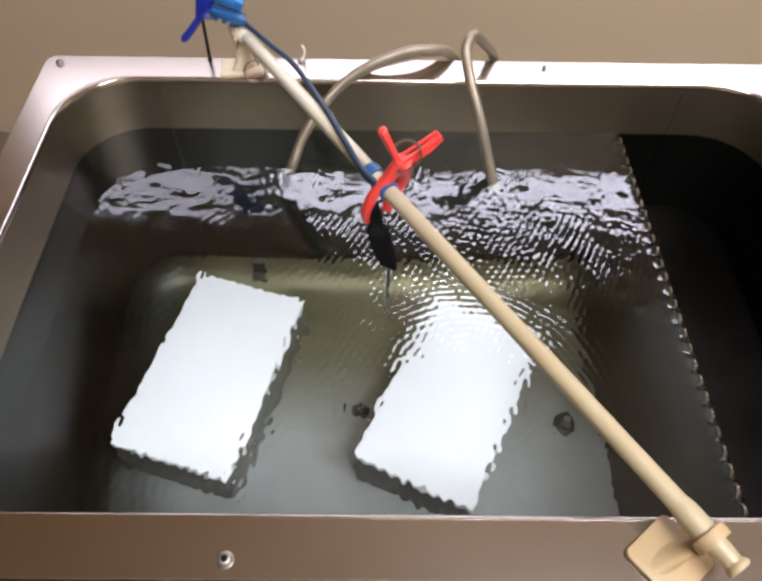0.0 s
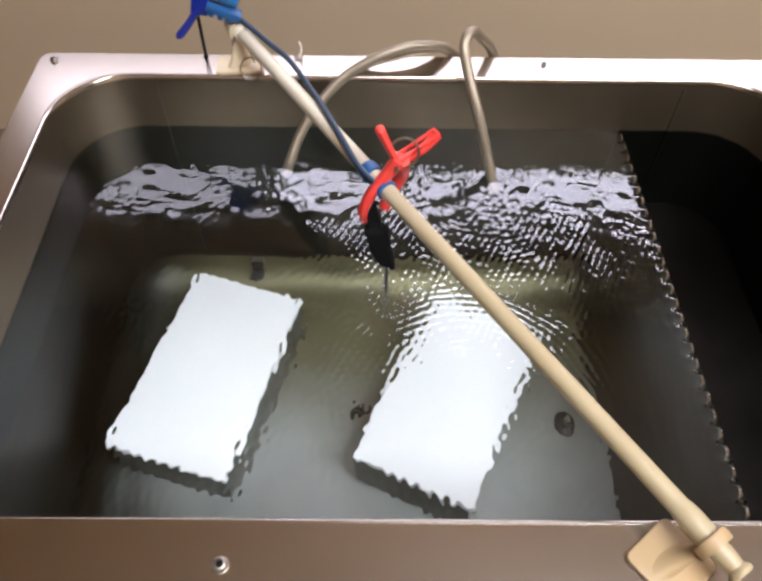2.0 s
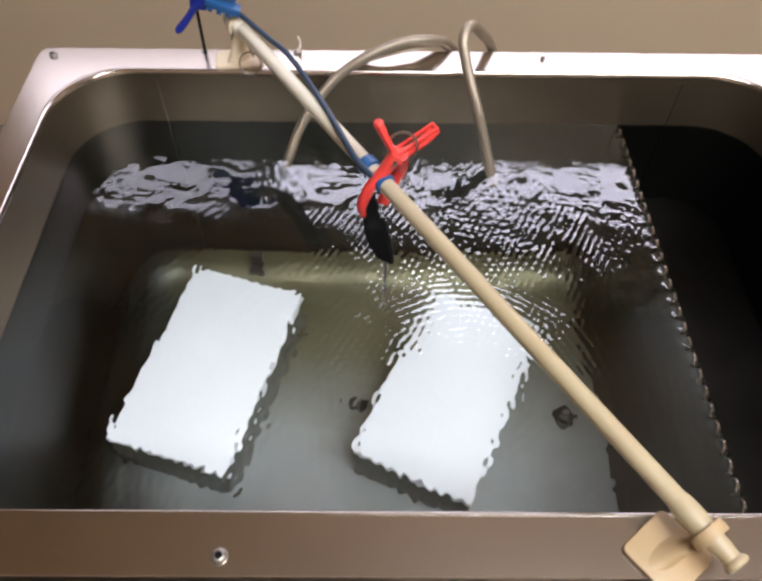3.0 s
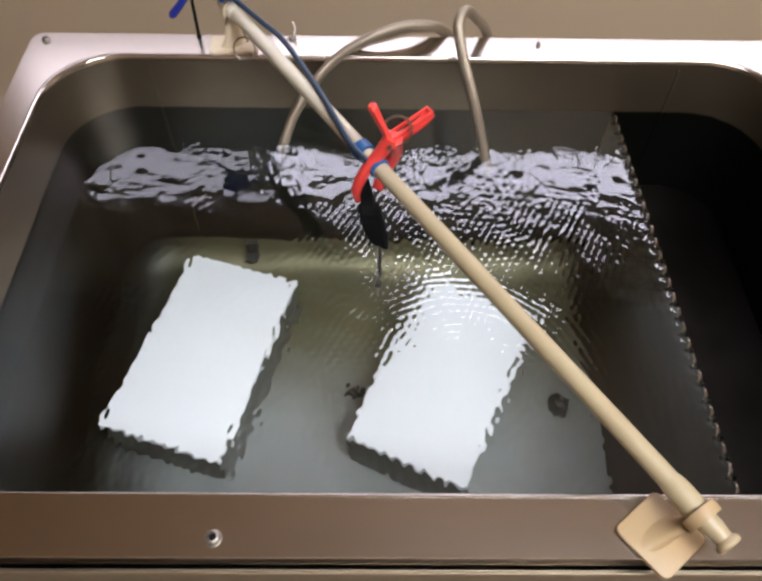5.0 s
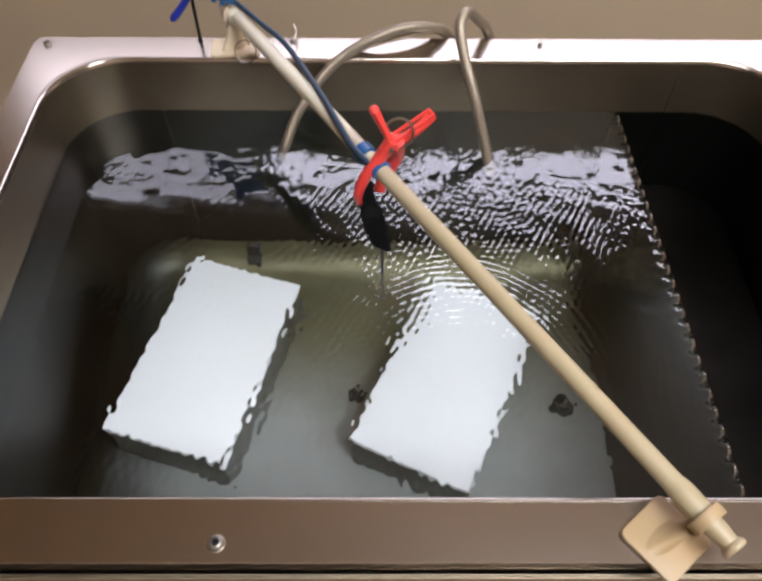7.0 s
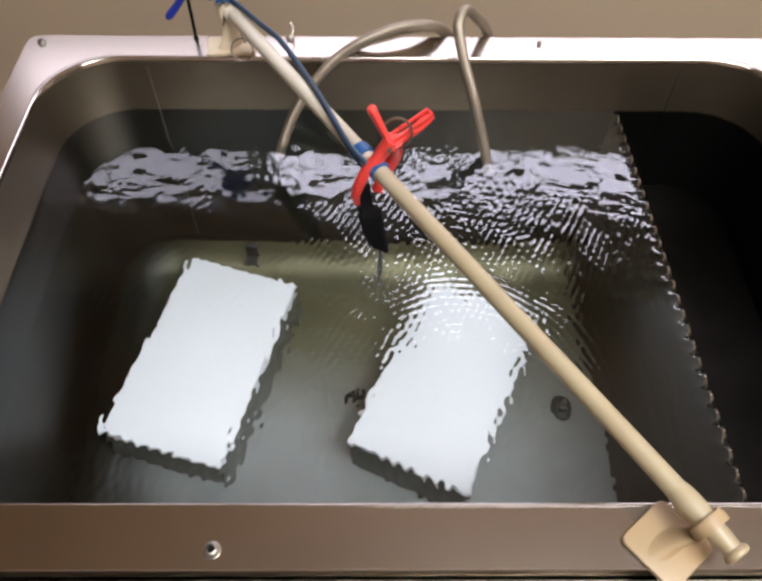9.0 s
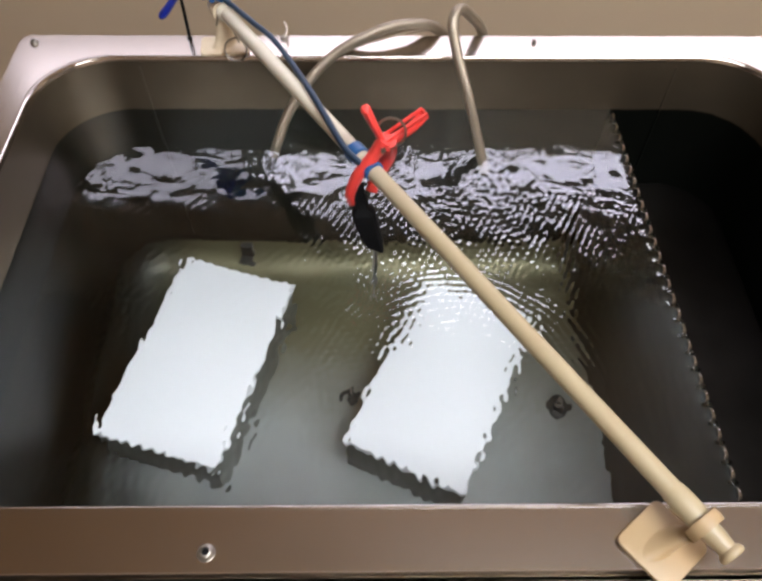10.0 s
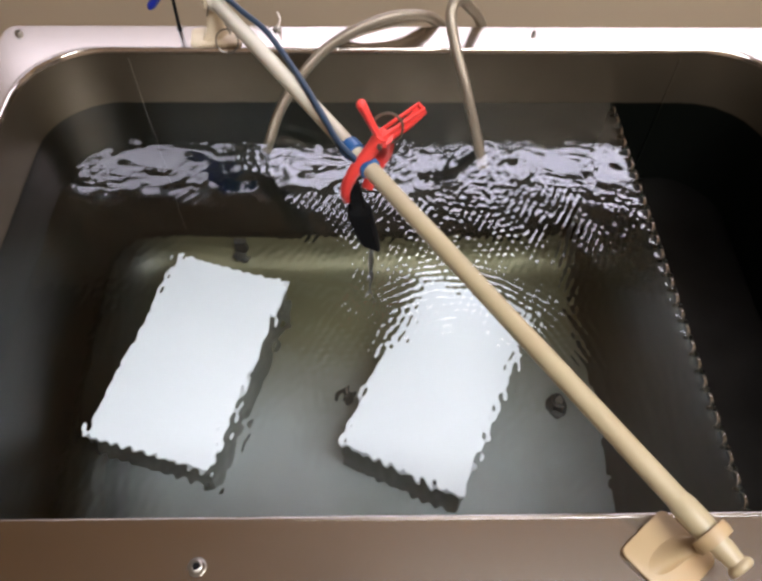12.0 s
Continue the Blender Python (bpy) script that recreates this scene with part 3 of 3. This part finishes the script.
def build_blue_clamp():
    c = Vector((-.200, .560, .062))
    k = thing("spring_clamp", "blue plastic spring clamp at the end of the ivory rod", "clamp", c, group="spring clamps on the rod")
    part("handle", tube([(-.016, 0, .024), (-.026, -.003, .008), (-.040, -.006, -.010), (-.054, -.008, -.025)], lambda t: (.0080 - .0012 * math.sin(math.pi * t)) * (1 if t < .94 else 1 - 6 * (t - .94)), 16, 6, flat=.62), BLUE, k, "dark blue handle")
    part("handle", tube([(-.020, 0, .016), (-.024, .004, .034), (-.026, .006, .060)], lambda t: .0080, 16, 6, flat=.7), BLUE, k, "dark blue handle")
    part("body", box(-.010, .010, -.008, .008, -.018, .020, .003, pose(-.021, -.001, .020, 0, 12, 0)), BLUE, k, "dark blue clamp body")
    upper = join(box(-.022, .020, -.008, .008, -.0065, .0065, .003), box(-.016, .010, -.0095, .0095, -.004, .004, .0015))
    upper.transform(pose(.004, -.003, .026, 0, 24, 0))
    part("jaw", upper, SKY_BLUE, k, "lighter blue jaw")
    lower = join(box(-.018, .021, -.0075, .0075, -.0045, .0045, .0015), *[box(x, x + .0062, -.007, .007, -.0095, -.003, .0015) for x in (-.014, -.004, .006)])
    lower.transform(pose(.004, -.011, .011, 0, 22, 0))
    part("jaw", lower, TAPE, k, "teal-blue notched jaw")
    part("spring", tube([Vector((-.012 + .012 * math.cos(a), -.004, .014 + .012 * math.sin(a))) for a in [2 * math.pi * i / 18 for i in range(19)]], .0012, 8, 1), WIRE, k, "wire spring")
    rod = thing("black_stay", "thin black metal stay standing on the back rim", "rod", (-.231, .566, 0.0))
    part("stem", tube([(0, 0, .0008), (.0005, 0, .03), (.001, .0, .064)], .0020, 10, 4), BLACK, rod, "thin black stem")
    part("base", lathe([(.0032, .0005), (.0032, .0015), (.0022, .0025)], 16), BLACK, rod, "small black foot")
    w = thing("wire_ring", "thin steel wire ring hooked on the rod holder", "ring", (-.170, .527, .012))
    part("loop", tube([Vector((.0125 * math.cos(a), .006 * math.sin(a), .0112 * math.sin(a))) for a in [2 * math.pi * i / 28 for i in range(29)]], .0009, 8, 1), WIRE, w, "bent wire loop")
    part("tail", tube([(.006, -.002, .010), (-.004, .008, .030), (-.014, .014, .036), (-.020, .014, .022)], .0009, 8, 5), WIRE, w, "loose wire end")
    h = thing("rim_clip", "small pale plastic clip on the back rim", "clip", (-.118, .566, 0.0))
    part("base", lathe([(.0052, .0004), (.0052, .002), (.003, .0032)], 16), SCREW, h, "round steel base")
    part("tongue", tube([(0, 0, .002), (.003, .001, .008), (.004, .002, .014), (.002, .002, .021)], lambda t: .0030 - .0012 * t, 10, 5, flat=.6), PINK, h, "bent pale tongue")


def build_holders():
    near = build_holder((.1905, -.0305, 0), 39, .0235, .0235, IVORY, "ivory plastic rod holder on the front rim")
    far = build_holder((-.186, .5480, 0), 5, .0285, .0170, LIT_IVORY, "ivory plastic rod holder on the back rim, coloured as brightly lit")
    for h, c, plastic in ((near, ROD_NEAR, IVORY), (far, ROD_FAR, LIT_IVORY)):
        inv = (Matrix.Translation(h.location) @ h.rotation_euler.to_matrix().to_4x4()).inverted()
        d = ROD_DIR
        right = d.cross(Vector((0, 0, 1))).normalized()
        up = right.cross(d).normalized()
        foot = Vector((h.location.x, h.location.y, .004))
        # ring round the rod
        outer, inner = .0132, .0094
        bm = bmesh.new()
        loops = []
        for rad, off in ((inner, -.0045), (outer, -.0045), (outer + .0005, 0), (outer, .0045), (inner, .0045)):
            loops.append([bm.verts.new(c + d * off + rad * (right * math.cos(2 * math.pi * i / 30) + up * math.sin(2 * math.pi * i / 30))) for i in range(30)])
        for a, b in zip(loops, loops[1:] + loops[:1]):
            for i in range(30):
                bm.faces.new((a[i], a[(i + 1) % 30], b[(i + 1) % 30], b[i]))
        bm.transform(inv)
        part("ring", bm, plastic, h, "ivory ring round the rod")
        # web between pad and ring
        rows = []
        for t in (0.0, .06, .15, .3, .5, .75, 1.0):
            q = foot.lerp(c - up * (outer - .002), t)
            flare = 1 + .75 * (1 - t) ** 4
            wide, th = (.0122 if h == near else .0100) * flare, .0052 * flare
            rows.append([q + right * wide * math.cos(a) + d * th * math.sin(a) for a in [2 * math.pi * i / 24 for i in range(24)]])
        bm = loft(rows, True, True)
        bm.transform(inv)
        part("web", bm, plastic, h, "tapered ivory web")


def build_bottom_fittings():
    for x, y, r in ((-.045, .283, .012), (.245, .262, .017)):
        f = thing("bottom_fitting", "small dark fitting on the tank bottom under water", "fitting", (x, y, DEPTH + .0005), group="fittings on the tank bottom")
        part("flange", lathe([(r, 0), (r, .003), (r * .85, .005), (r * .55, .006), (r * .55, .018), (r * .3, .02)], 20), DARK, f, "dark round flange")
        part("plug", lathe([(r * .28, .0201), (r * .28, .026)], 6), WIRE, f, "dull metal plug")
    k = thing("bottom_bracket", "dark bracket low on the back wall under water", "bracket", (-.205, .512, DEPTH + .012))
    part("plate", box(-.009, .009, -.004, .006, 0, .034, .002), DARK, k, "dark plate", False)
    part("tab", box(-.010, .010, -.022, -.0062, .004, .010, .001), DARK, k, "dark tab", False)


build_room()
build_lamps()
build_tank()
build_block((-.242, .305, DEPTH + .001), -16.5)
build_block((.0815, .276, DEPTH + .001), -25.0)
build_rod()
build_holders()
build_hoses()
build_red_clamp()
build_cables()
build_blue_clamp()
build_bottom_fittings()
build_water()


# ---- moving water ----
def motions():
    for ob in water_sheets:
        rows = []
        for i in range(49):
            t = i * .25
            dy = .005 * math.sin(2.1 * t) + .004 * math.sin(4.7 * t + .6) + .003 * math.sin(1.1 * t)
            dz = .0006 * math.sin(3.1 * t)
            rows.append((t, pose(0, dy, dz)))
        walk(ob, rows)


motions()
